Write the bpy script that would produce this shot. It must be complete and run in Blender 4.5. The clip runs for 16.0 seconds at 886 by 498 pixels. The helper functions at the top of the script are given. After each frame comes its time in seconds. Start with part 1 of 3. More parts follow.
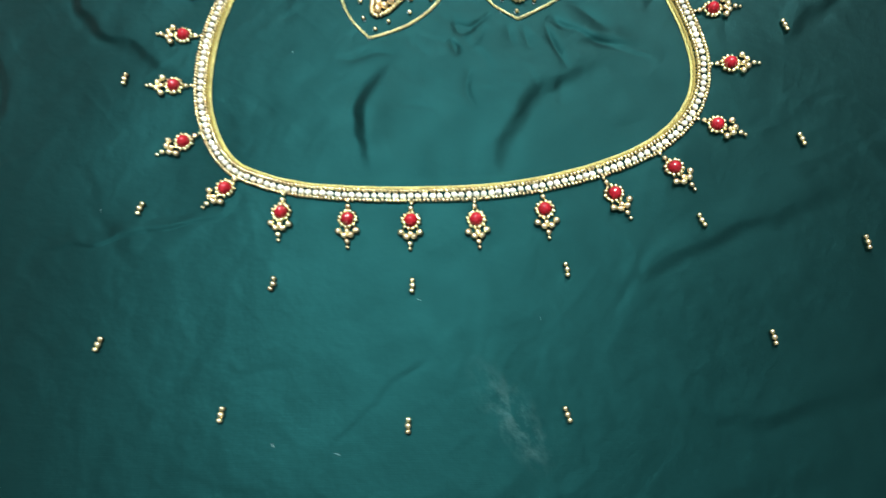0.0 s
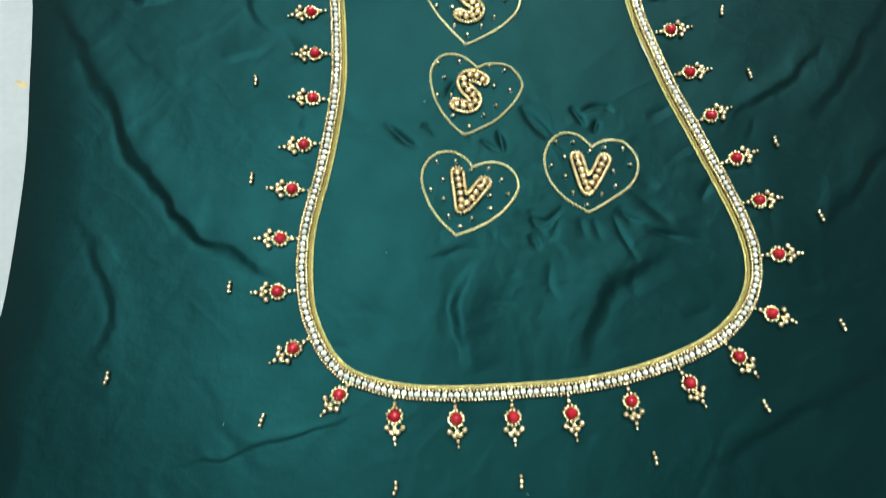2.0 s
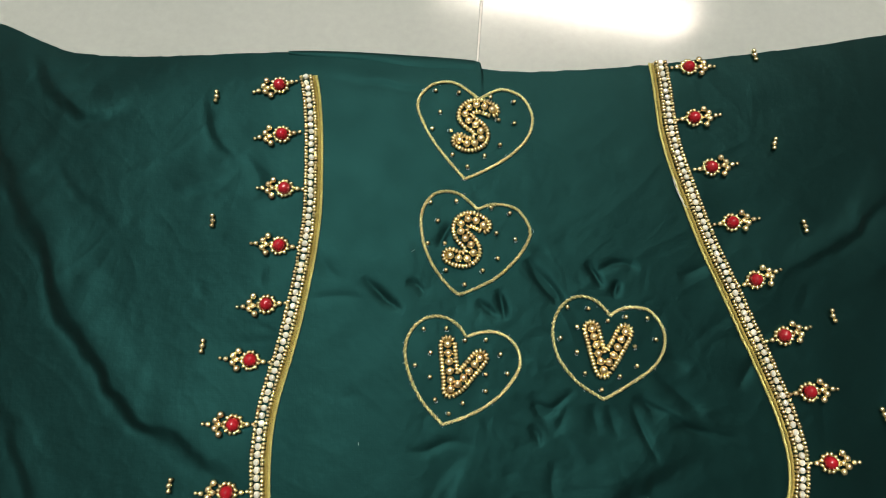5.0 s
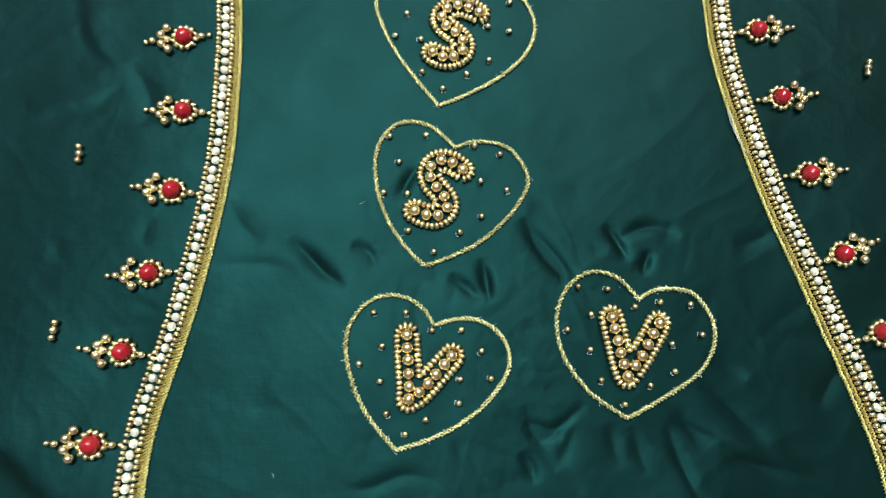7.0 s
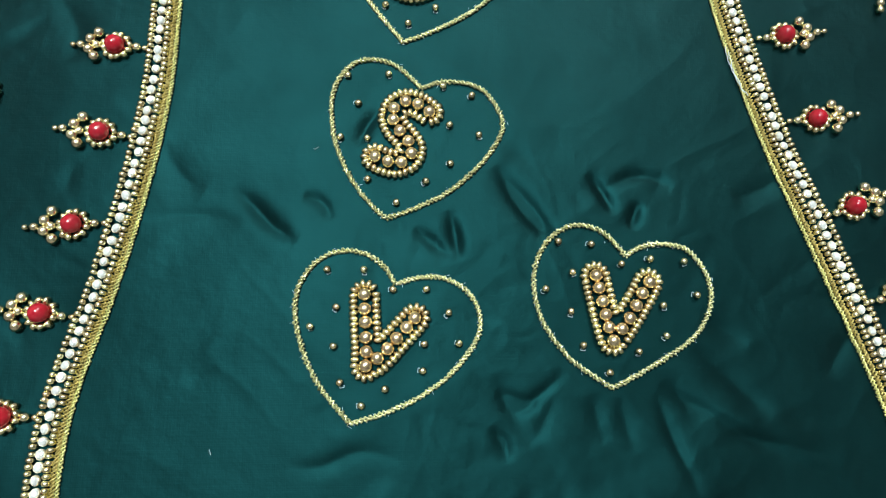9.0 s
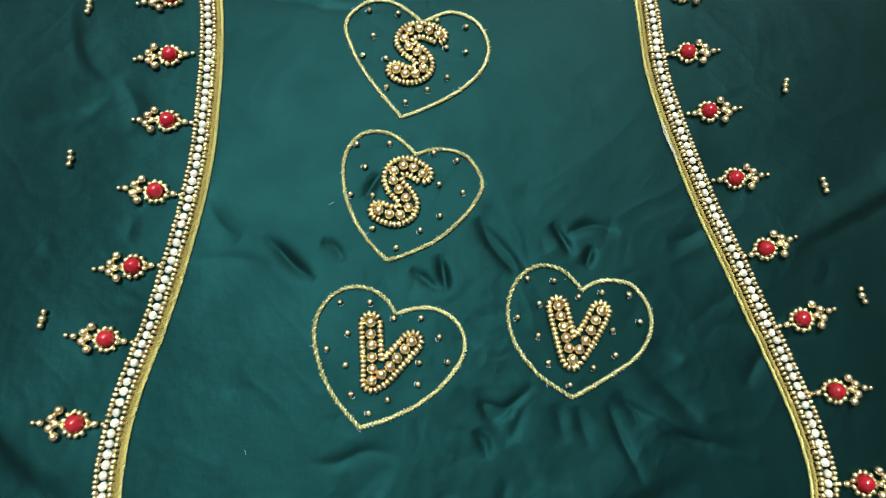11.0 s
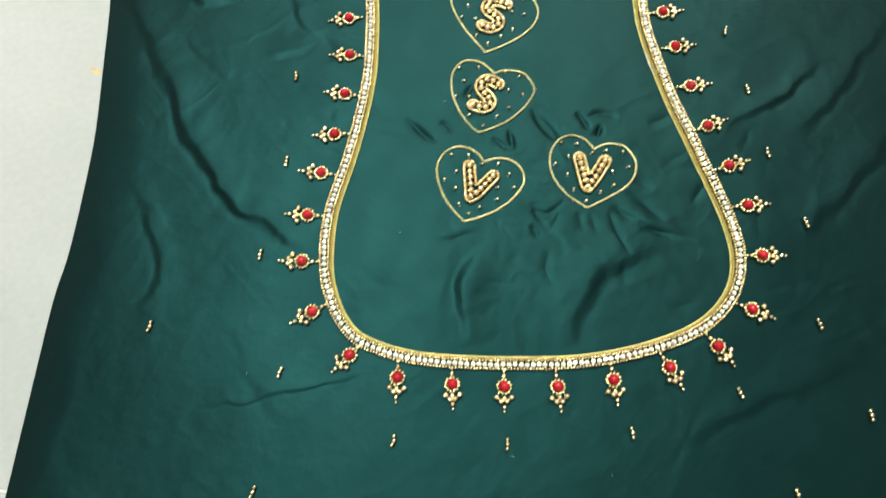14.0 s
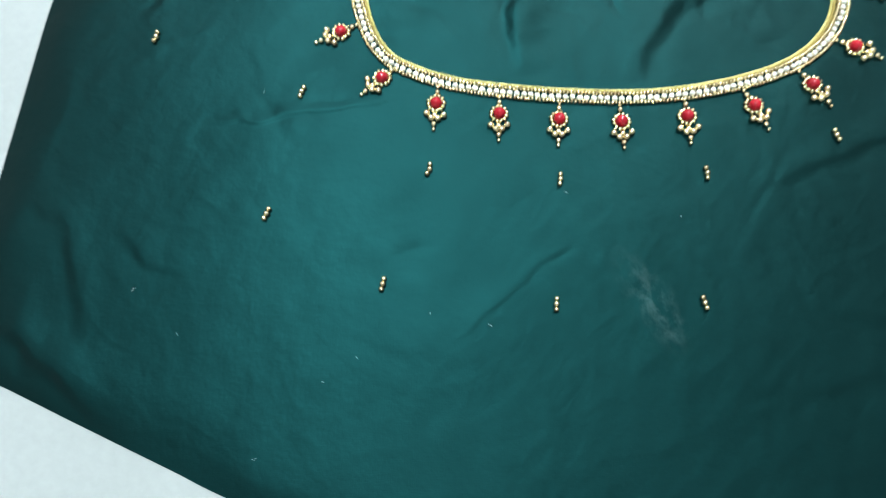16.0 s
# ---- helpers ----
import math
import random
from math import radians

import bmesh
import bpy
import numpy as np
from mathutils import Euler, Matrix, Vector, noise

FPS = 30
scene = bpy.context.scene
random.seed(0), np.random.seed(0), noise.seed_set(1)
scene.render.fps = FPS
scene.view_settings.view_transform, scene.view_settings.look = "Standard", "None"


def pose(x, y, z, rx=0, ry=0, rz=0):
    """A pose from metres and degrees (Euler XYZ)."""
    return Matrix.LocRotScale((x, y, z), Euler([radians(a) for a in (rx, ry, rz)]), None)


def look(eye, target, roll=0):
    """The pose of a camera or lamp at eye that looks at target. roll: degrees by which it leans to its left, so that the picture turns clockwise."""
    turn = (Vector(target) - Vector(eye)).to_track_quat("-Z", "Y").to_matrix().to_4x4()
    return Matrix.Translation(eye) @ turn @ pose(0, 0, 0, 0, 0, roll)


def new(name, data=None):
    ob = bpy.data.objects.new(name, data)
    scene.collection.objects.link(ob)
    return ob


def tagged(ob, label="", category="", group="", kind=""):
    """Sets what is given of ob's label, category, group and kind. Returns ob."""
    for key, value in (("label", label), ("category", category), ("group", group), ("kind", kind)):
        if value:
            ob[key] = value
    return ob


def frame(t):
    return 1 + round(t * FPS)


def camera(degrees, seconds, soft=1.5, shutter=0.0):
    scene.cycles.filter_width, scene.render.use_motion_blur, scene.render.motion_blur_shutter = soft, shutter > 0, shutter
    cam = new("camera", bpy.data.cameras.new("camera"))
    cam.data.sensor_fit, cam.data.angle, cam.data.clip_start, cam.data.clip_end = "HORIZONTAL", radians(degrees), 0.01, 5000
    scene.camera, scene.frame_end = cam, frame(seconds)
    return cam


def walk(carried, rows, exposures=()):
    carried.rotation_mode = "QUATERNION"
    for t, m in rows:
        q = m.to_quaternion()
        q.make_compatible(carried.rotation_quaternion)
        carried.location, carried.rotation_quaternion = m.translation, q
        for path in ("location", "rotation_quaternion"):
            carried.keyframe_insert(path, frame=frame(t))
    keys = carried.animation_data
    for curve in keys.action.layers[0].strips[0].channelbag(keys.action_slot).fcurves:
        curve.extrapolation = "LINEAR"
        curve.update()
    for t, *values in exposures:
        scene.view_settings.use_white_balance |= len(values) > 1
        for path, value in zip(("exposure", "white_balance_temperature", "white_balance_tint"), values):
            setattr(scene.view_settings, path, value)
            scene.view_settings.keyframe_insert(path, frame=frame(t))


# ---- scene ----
cam = camera(69.40, 16.0, soft=1.0, shutter=0.55)
PATH = [
    (0, (0.00862, 0.01051, 0.24593), (-0.00359, 0.09917, -0.04041), -7.933),
    (0.5, (-0.02013, 0.02124, 0.27701), (-0.02214, 0.10324, -0.01156), -3.629),
    (1, (-0.03909, 0.04387, 0.29237), (-0.03434, 0.12364, 0.00320), -0.340),
    (1.5, (-0.04515, 0.07151, 0.29920), (-0.03302, 0.14824, 0.00943), 5.375),
    (2, (-0.05694, 0.09867, 0.29966), (-0.04295, 0.17734, 0.01050), 6.877),
    (2.5, (-0.05363, 0.12173, 0.30736), (-0.03895, 0.20690, 0.02008), 6.898),
    (3, (-0.04904, 0.13574, 0.31490), (-0.03084, 0.22365, 0.02864), 9.169),
    (3.5, (-0.04287, 0.16292, 0.31155), (-0.02879, 0.23189, 0.01992), 9.503),
    (4, (-0.04191, 0.17765, 0.29727), (-0.03241, 0.24343, 0.00473), 6.219),
    (4.2, (-0.04341, 0.18366, 0.29081), (-0.03437, 0.24836, -0.00199), 6.067),
    (6.3, (-0.03542, 0.20792, 0.22533), (-0.02859, 0.27848, -0.06617), 5.496),
    (6.5, (-0.03460, 0.20924, 0.21320), (-0.02696, 0.27397, -0.07963), 6.735),
    (7, (-0.02830, 0.20495, 0.19056), (-0.01879, 0.26761, -0.10266), 8.721),
    (7.5, (-0.02407, 0.20630, 0.17857), (-0.01216, 0.27242, -0.11381), 10.321),
    (8, (-0.01257, 0.20685, 0.17254), (0.00373, 0.27377, -0.11945), 13.703),
    (8.5, (-0.01666, 0.20122, 0.16712), (-0.00289, 0.26755, -0.12513), 11.799),
    (9, (-0.01879, 0.19595, 0.16700), (-0.00731, 0.25915, -0.12604), 10.388),
    (9.5, (-0.01940, 0.19582, 0.17446), (-0.00917, 0.26197, -0.11798), 8.919),
    (9.7, (-0.01844, 0.19982, 0.17717), (-0.00759, 0.26913, -0.11452), 8.986),
    (11.8, (-0.02939, 0.16448, 0.23231), (-0.01090, 0.24371, -0.05645), 12.916),
    (12, (-0.03219, 0.15618, 0.24015), (-0.01577, 0.23232, -0.04956), 12.030),
    (12.5, (-0.03411, 0.13618, 0.27176), (-0.02127, 0.21403, -0.01768), 9.413),
    (13, (-0.03586, 0.11909, 0.29455), (-0.02586, 0.20004, 0.00585), 7.122),
    (13.5, (-0.03835, 0.09760, 0.32177), (-0.03378, 0.18568, 0.03502), 3.189),
    (14, (-0.04219, 0.07133, 0.32712), (-0.04631, 0.15877, 0.04018), -2.039),
    (14.5, (-0.05083, 0.04354, 0.32005), (-0.05861, 0.12887, 0.03254), -3.471),
    (15, (-0.05389, 0.00619, 0.30510), (-0.06301, 0.08752, 0.01648), -3.464),
    (15.5, (-0.05405, -0.01504, 0.28792), (-0.06326, 0.05692, -0.00318), -3.829),
    (16, (-0.05162, -0.02488, 0.25657), (-0.06297, 0.04647, -0.03460), -5.374),
]
# stops, kelvin and tint of the phone's own picture along the way
EXPOSURES = [(0, 1.32, 6400, 10), (1.5, 1.00, 6300, 10), (2.5, 0.78, 6500, 11), (3.0, 0.44, 7300, 13), (4.0, 0.42, 7900, 15), (6.5, 0.58, 7100, 13), (7.0, 0.74, 6700, 11), (8.0, 0.86, 6100, 9), (9.5, 0.76, 6100, 9), (12.0, 0.94, 6900, 12), (12.5, 0.98, 6400, 11), (13.5, 1.08, 6900, 13), (14.0, 1.10, 7300, 14), (15.0, 1.22, 6300, 11), (16.0, 1.32, 6050, 10)]
walk(cam, [(t, look(eye, target, roll)) for t, eye, target, roll in PATH], exposures=EXPOSURES)

# world, lights, exposure
world = bpy.data.worlds.new("room_air")
world.use_nodes = True
world.node_tree.nodes["Background"].inputs[0].default_value = (0.02, 0.022, 0.025, 1)
scene.world = world

TUBE_A, TUBE_B, TUBE_Z = Vector((0.03, 2.11, 2.33)), Vector((1.19, 1.87, 2.33)), 2.33
TUBE_ANGLE = math.atan2(TUBE_B.y - TUBE_A.y, TUBE_B.x - TUBE_A.x)
tube_data = bpy.data.lights.new("tube_glow", "AREA")
tube_data.shape, tube_data.size, tube_data.size_y = "RECTANGLE", 1.16, 0.022
tube_data.energy, tube_data.color = 24.0, (1.0, 1.0, 0.98)
tube_glow = new("tube_glow", tube_data)
tube_mid = (TUBE_A + TUBE_B) / 2
wall_out = Vector((math.sin(TUBE_ANGLE), -math.cos(TUBE_ANGLE), 0))
tube_glow.matrix_world = look(tube_mid + wall_out * 0.03, tube_mid + wall_out * 1.0 + Vector((0, 0, -0.25)))

LAMP = Vector((-0.46, 0.90, 2.70))
PANEL = 0.72
lamp_data = bpy.data.lights.new("panel_glow", "AREA")
lamp_data.shape, lamp_data.size = "SQUARE", PANEL
lamp_data.energy, lamp_data.color = 46.0, (0.94, 0.98, 1.0)
lamp_glow = new("panel_glow", lamp_data)
lamp_glow.matrix_world = Matrix.Translation(LAMP) @ pose(0, 0, 0, 0, 0, math.degrees(TUBE_ANGLE))


# ---------------------------------------------------------------- materials
def material(name):
    m = bpy.data.materials.new(name)
    m.use_nodes = True
    return m, m.node_tree.nodes, m.node_tree.links, m.node_tree.nodes["Principled BSDF"]


def noise_node(nodes, links, coord, scale, detail=4.0, rough=0.55):
    n = nodes.new("ShaderNodeTexNoise")
    n.inputs["Scale"].default_value, n.inputs["Detail"].default_value, n.inputs["Roughness"].default_value = scale, detail, rough
    links.new(coord, n.inputs["Vector"])
    return n


def ramp_node(nodes, links, value, stops):
    r = nodes.new("ShaderNodeValToRGB")
    while len(r.color_ramp.elements) < len(stops):
        r.color_ramp.elements.new(0.5)
    for e, (p, c) in zip(r.color_ramp.elements, stops):
        e.position, e.color = p, (*c, 1)
    links.new(value, r.inputs[0])
    return r


def bump_node(nodes, links, value, strength, distance, bsdf):
    b = nodes.new("ShaderNodeBump")
    b.inputs["Strength"].default_value, b.inputs["Distance"].default_value = strength, distance
    links.new(value, b.inputs["Height"])
    links.new(b.outputs[0], bsdf.inputs["Normal"])
    return b


def math_node(nodes, links, op, a, b):
    n = nodes.new("ShaderNodeMath")
    n.operation = op
    for k, v in enumerate((a, b)):
        if isinstance(v, (int, float)):
            n.inputs[k].default_value = v
        else:
            links.new(v, n.inputs[k])
    return n.outputs[0]


def simple(name, colour, rough, metal=0.0, vary=0.12, scale=900.0, coat=0.0):
    """A plain material with a little change of colour from piece to piece and over its own surface."""
    m, nodes, links, b = material(name)
    info = nodes.new("ShaderNodeObjectInfo")
    geo = nodes.new("ShaderNodeNewGeometry")
    coord = nodes.new("ShaderNodeTexCoord")
    n = noise_node(nodes, links, coord.outputs["Object"], scale, 2.0)
    s = math_node(nodes, links, "ADD", info.outputs["Random"], geo.outputs["Random Per Island"])
    s = math_node(nodes, links, "FRACT", s, 0.0)
    s = math_node(nodes, links, "MULTIPLY", math_node(nodes, links, "ADD", s, n.outputs[0]), 0.5)
    lo = [c * (1 - vary * 1.6) for c in colour]
    hi = [min(1, c * (1 + vary)) for c in colour]
    r = ramp_node(nodes, links, s, [(0.1, lo), (0.9, hi)])
    links.new(r.outputs[0], b.inputs["Base Color"])
    b.inputs["Roughness"].default_value, b.inputs["Metallic"].default_value = rough, metal
    b.inputs["Coat Weight"].default_value, b.inputs["Coat Roughness"].default_value = coat, 0.06
    return m


def silk_material():
    m, nodes, links, b = material("green_silk")
    coord = nodes.new("ShaderNodeTexCoord")
    big = noise_node(nodes, links, coord.outputs["Object"], 9.0, 3.0)
    # slubs: long thin unevenness along the weft
    stretch = nodes.new("ShaderNodeMapping")
    stretch.inputs["Scale"].default_value = (60, 2600, 1)
    links.new(coord.outputs["Object"], stretch.inputs[0])
    weft = noise_node(nodes, links, stretch.outputs[0], 1.0, 2.0)
    stretch2 = nodes.new("ShaderNodeMapping")
    stretch2.inputs["Scale"].default_value = (2400, 90, 1)
    links.new(coord.outputs["Object"], stretch2.inputs[0])
    warp = noise_node(nodes, links, stretch2.outputs[0], 1.0, 2.0)
    mixed = math_node(nodes, links, "MULTIPLY", math_node(nodes, links, "ADD", weft.outputs[0], warp.outputs[0]), 0.5)
    tone = math_node(nodes, links, "ADD", math_node(nodes, links, "MULTIPLY", big.outputs[0], 0.45), math_node(nodes, links, "MULTIPLY", mixed, 0.55))
    r = ramp_node(nodes, links, tone, [(0.25, (0.0009, 0.0040, 0.0039)), (0.75, (0.0017, 0.0072, 0.0070))])
    # chalk dust rubbed into the cloth below the neckline
    shift = nodes.new("ShaderNodeVectorMath")
    shift.operation = "SUBTRACT"
    links.new(coord.outputs["Object"], shift.inputs[0])
    shift.inputs[1].default_value = (0.024, 0.022, 0)
    turn = nodes.new("ShaderNodeMapping")
    turn.inputs["Rotation"].default_value = (0, 0, radians(55))
    turn.inputs["Scale"].default_value = (1, 1, 0)
    links.new(shift.outputs[0], turn.inputs[0])
    squash = nodes.new("ShaderNodeVectorMath")
    squash.operation = "MULTIPLY"
    links.new(turn.outputs[0], squash.inputs[0])
    squash.inputs[1].default_value = (36, 95, 0)
    length = nodes.new("ShaderNodeVectorMath")
    length.operation = "LENGTH"
    links.new(squash.outputs[0], length.inputs[0])
    near = ramp_node(nodes, links, length.outputs["Value"], [(0.1, (1, 1, 1)), (1.0, (0, 0, 0))])
    streak = nodes.new("ShaderNodeVectorMath")
    streak.operation = "MULTIPLY"
    links.new(turn.outputs[0], streak.inputs[0])
    streak.inputs[1].default_value = (90, 170, 0)
    dust = noise_node(nodes, links, streak.outputs[0], 1.0, 6.0, 0.7)
    specks = ramp_node(nodes, links, dust.outputs[0], [(0.46, (0, 0, 0)), (0.75, (1, 1, 1))])
    amount = math_node(nodes, links, "MULTIPLY", math_node(nodes, links, "MULTIPLY", near.outputs[0], specks.outputs[0]), 0.13)
    mix = nodes.new("ShaderNodeMix")
    mix.data_type = "RGBA"
    links.new(amount, mix.inputs["Factor"])
    links.new(r.outputs[0], mix.inputs["A"])
    mix.inputs["B"].default_value = (0.28, 0.42, 0.41, 1)
    links.new(mix.outputs["Result"], b.inputs["Base Color"])
    # sheen that changes with wear and along the threads
    worn = noise_node(nodes, links, coord.outputs["Object"], 55.0, 5.0, 0.6)
    sheen = math_node(nodes, links, "ADD", math_node(nodes, links, "MULTIPLY", worn.outputs[0], 0.6), math_node(nodes, links, "MULTIPLY", mixed, 0.4))
    gloss = nodes.new("ShaderNodeMapRange")
    gloss.inputs["From Min"].default_value, gloss.inputs["From Max"].default_value = 0.3, 0.7
    gloss.inputs["To Min"].default_value, gloss.inputs["To Max"].default_value = 0.46, 0.57
    links.new(sheen, gloss.inputs["Value"])
    links.new(gloss.outputs[0], b.inputs["Roughness"])
    b.inputs["Specular IOR Level"].default_value = 0.34
    # satin sheen, drawn out along the warp
    b.inputs["Anisotropic"].default_value = 0.5
    warp_way = nodes.new("ShaderNodeCombineXYZ")
    warp_way.inputs["X"].default_value, warp_way.inputs["Y"].default_value = 0.05, 1.0
    links.new(warp_way.outputs[0], b.inputs["Tangent"])
    b.inputs["Specular Tint"].default_value = (0.11, 0.78, 0.77, 1)
    weave = bump_node(nodes, links, mixed, 0.2, 0.0002, b)
    rumple = noise_node(nodes, links, coord.outputs["Object"], 75.0, 5.0, 0.5)
    soft = bump_node(nodes, links, rumple.outputs[0], 0.6, 0.0008, b)
    links.new(weave.outputs[0], soft.inputs["Normal"])
    return m


def tile_material():
    m, nodes, links, b = material("glazed_tile")
    coord = nodes.new("ShaderNodeTexCoord")
    big = noise_node(nodes, links, coord.outputs["Object"], 7.0, 5.0)
    fine = noise_node(nodes, links, coord.outputs["Object"], 260.0, 4.0)
    tone = math_node(nodes, links, "ADD", math_node(nodes, links, "MULTIPLY", big.outputs[0], 0.7), math_node(nodes, links, "MULTIPLY", fine.outputs[0], 0.3))
    r = ramp_node(nodes, links, tone, [(0.3, (0.275, 0.315, 0.302)), (0.7, (0.35, 0.392, 0.38))])
    links.new(r.outputs[0], b.inputs["Base Color"])
    rr = ramp_node(nodes, links, big.outputs[0], [(0.3, (0.09, 0.09, 0.09)), (0.7, (0.15, 0.15, 0.15))])
    links.new(rr.outputs[0], b.inputs["Roughness"])
    b.inputs["Specular IOR Level"].default_value = 0.4
    bump_node(nodes, links, big.outputs[0], 0.05, 0.002, b)
    return m


def plaster_material(name, colour):
    m, nodes, links, b = material(name)
    coord = nodes.new("ShaderNodeTexCoord")
    n = noise_node(nodes, links, coord.outputs["Object"], 3.0, 6.0)
    r = ramp_node(nodes, links, n.outputs[0], [(0.3, [c * 0.93 for c in colour]), (0.7, colour)])
    links.new(r.outputs[0], b.inputs["Base Color"])
    b.inputs["Roughness"].default_value = 0.8
    f = noise_node(nodes, links, coord.outputs["Object"], 180.0, 4.0)
    bump_node(nodes, links, f.outputs[0], 0.15, 0.002, b)
    return m


SILK = silk_material()
TILE = tile_material()
GROUT = plaster_material("grout", (0.60, 0.60, 0.58))
# unseen walls and ceiling, toned down so less light bounces onto silk and beads
PLASTER = plaster_material("wall_paint", (0.27, 0.26, 0.24))
CEILING = plaster_material("ceiling_paint", (0.58, 0.58, 0.57))
GOLD = simple("gold_bead", (1.0, 0.76, 0.45), 0.26, 1.0, 0.26, coat=0.2)
PEARL = simple("champagne_pearl", (1.0, 0.75, 0.45), 0.24, 1.0, 0.14, coat=0.25)
PALE_GOLD = simple("pale_gold_bead", (1.0, 0.80, 0.51), 0.24, 1.0, 0.18, coat=0.25)
RED = simple("red_glass_bead", (0.34, 0.006, 0.015), 0.10, 0.0, 0.10, coat=0.5)
ZARI = simple("zari_cord", (0.93, 0.95, 0.37), 0.3, 0.65, 0.45, 2500.0)
ZARI_NECK = simple("neckline_zari", (0.82, 0.78, 0.30), 0.34, 0.6, 0.3, 2500.0)
ZARI_DARK = simple("dark_zari_cord", (0.40, 0.33, 0.10), 0.38, 0.5, 0.2, 2500.0)
CRYSTAL = simple("rhinestone", (0.82, 0.87, 0.81), 0.12, 0.35, 0.10, coat=0.8)
SETTING = simple("stone_setting", (0.85, 0.74, 0.50), 0.28, 0.6, 0.10)
THREAD = simple("thread", (0.55, 0.66, 0.70), 0.55, 0.0, 0.10)
LINT = simple("lint", (0.40, 0.46, 0.45), 0.8)
DIRT = simple("dirt", (0.10, 0.085, 0.06), 0.8)
STAIN = simple("turmeric_stain", (0.42, 0.34, 0.16), 0.5, vary=0.3, scale=400)
FIXTURE = simple("fixture_enamel", (0.75, 0.75, 0.73), 0.35, vary=0.03)
glow, glow_nodes, glow_links, glow_bsdf = material("tube_glass")
glow_bsdf.inputs["Emission Color"].default_value = (1.0, 0.97, 0.92, 1)
glow_bsdf.inputs["Emission Strength"].default_value = 60.0
PANEL_GLOW, panel_nodes, panel_links, panel_bsdf = material("panel_diffuser")
panel_bsdf.inputs["Emission Color"].default_value = (0.94, 0.98, 1.0, 1)
panel_bsdf.inputs["Emission Strength"].default_value = 5.0


# ---------------------------------------------------------------- mesh helpers
def mesh_of(name, bm, mats, smooth=True):
    me = bpy.data.meshes.new(name)
    for f in bm.faces:
        f.smooth = smooth
    bm.to_mesh(me)
    bm.free()
    for m in mats if isinstance(mats, (list, tuple)) else [mats]:
        me.materials.append(m)
    return me


def part(name, bm, mats, parent, label="", smooth=True):
    ob = new(name, mesh_of(name, bm, mats, smooth))
    ob.parent = parent
    return tagged(ob, label)


def piece(name, me, parent, m, label=""):
    """One more object on a mesh that alike pieces share."""
    ob = new(name, me)
    ob.parent = parent
    ob.matrix_local = m
    return tagged(ob, label)


def box(bm, cx, cy, cz, sx, sy, sz, bevel=0.0):
    made = bmesh.ops.create_cube(bm, size=1.0, matrix=Matrix.Translation((cx, cy, cz)) @ Matrix.Diagonal((sx, sy, sz, 1)))
    if bevel:
        edges = {e for v in made["verts"] for e in v.link_edges}
        bmesh.ops.bevel(bm, geom=list(edges), offset=bevel, segments=2, profile=0.6, affect="EDGES")


def bead_mesh(name, mat, across, along, segs=10, rings=6, hole=True):
    """A drilled bead of unit millimetres: axis along x, slightly squared shoulders, a dimple at each hole."""
    bm = bmesh.new()
    rows = []
    for j in range(rings + 1):
        a = math.pi * j / rings
        x = -math.cos(a) * along / 2 * 0.98
        rad = (math.sin(a) ** (0.6 if hole else 0.9)) * across / 2
        if j in (0, rings):
            rad = across * 0.16 if hole else across * 0.02
            x *= 0.86 if hole else 1.0
        rows.append([bm.verts.new((x, rad * math.cos(2 * math.pi * k / segs), rad * math.sin(2 * math.pi * k / segs))) for k in range(segs)])
    for r0, r1 in zip(rows, rows[1:]):
        for k in range(segs):
            bm.faces.new((r0[k], r1[k], r1[(k + 1) % segs], r0[(k + 1) % segs]))
    bm.faces.new(rows[0])
    bm.faces.new(rows[-1][::-1])
    bmesh.ops.recalc_face_normals(bm, faces=bm.faces)
    return mesh_of(name, bm, mat)


MM = 0.001


def spline(points, per=16, closed=False):
    """Catmull-Rom curve through the points, as an array."""
    p = [np.array(q, float) for q in points]
    n = len(p)
    out = []
    for i in range(n if closed else n - 1):
        a = p[i - 1] if closed or i else 2 * p[0] - p[1]
        b, c = p[i], p[(i + 1) % n]
        d = p[(i + 2) % n] if closed or i + 2 < n else 2 * p[-1] - p[-2]
        for k in range(per):
            t = k / per
            out.append(0.5 * (2 * b + (c - a) * t + (2 * a - 5 * b + 4 * c - d) * t * t + (3 * b - a - 3 * c + d) * t ** 3))
    if not closed:
        out.append(p[-1])
    return np.array(out)


def resample(line, step, closed=False):
    """Points at even steps along a line."""
    if closed:
        line = np.vstack([line, line[:1]])
    seg = np.hypot(*np.diff(line, axis=0).T)
    s = np.concatenate([[0], np.cumsum(seg)])
    count = max(2, int(round(s[-1] / step)))
    at = np.linspace(0, s[-1], count + 1)
    if closed:
        at = at[:-1]
    return np.column_stack([np.interp(at, s, line[:, 0]), np.interp(at, s, line[:, 1])])


def tangents(line, closed=False):
    if closed:
        d = np.roll(line, -1, 0) - np.roll(line, 1, 0)
    else:
        d = np.gradient(line, axis=0)
    return d / np.maximum(np.hypot(*d.T), 1e-9)[:, None]


# ---------------------------------------------------------------- the lie of the cloth
FOLDS = []
FLOOR_Z = -0.0024


def fold(height, width, *points):
    """A soft crease along a line, in millimetres: the cloth rises on its right hand side, going along it."""
    FOLDS.append((height, 0.95 * width, spline(points, 5), False))


def crease(depth, width, *points):
    """A narrow pressed valley along a line, in millimetres."""
    FOLDS.append((depth, width, spline(points, 4), True))


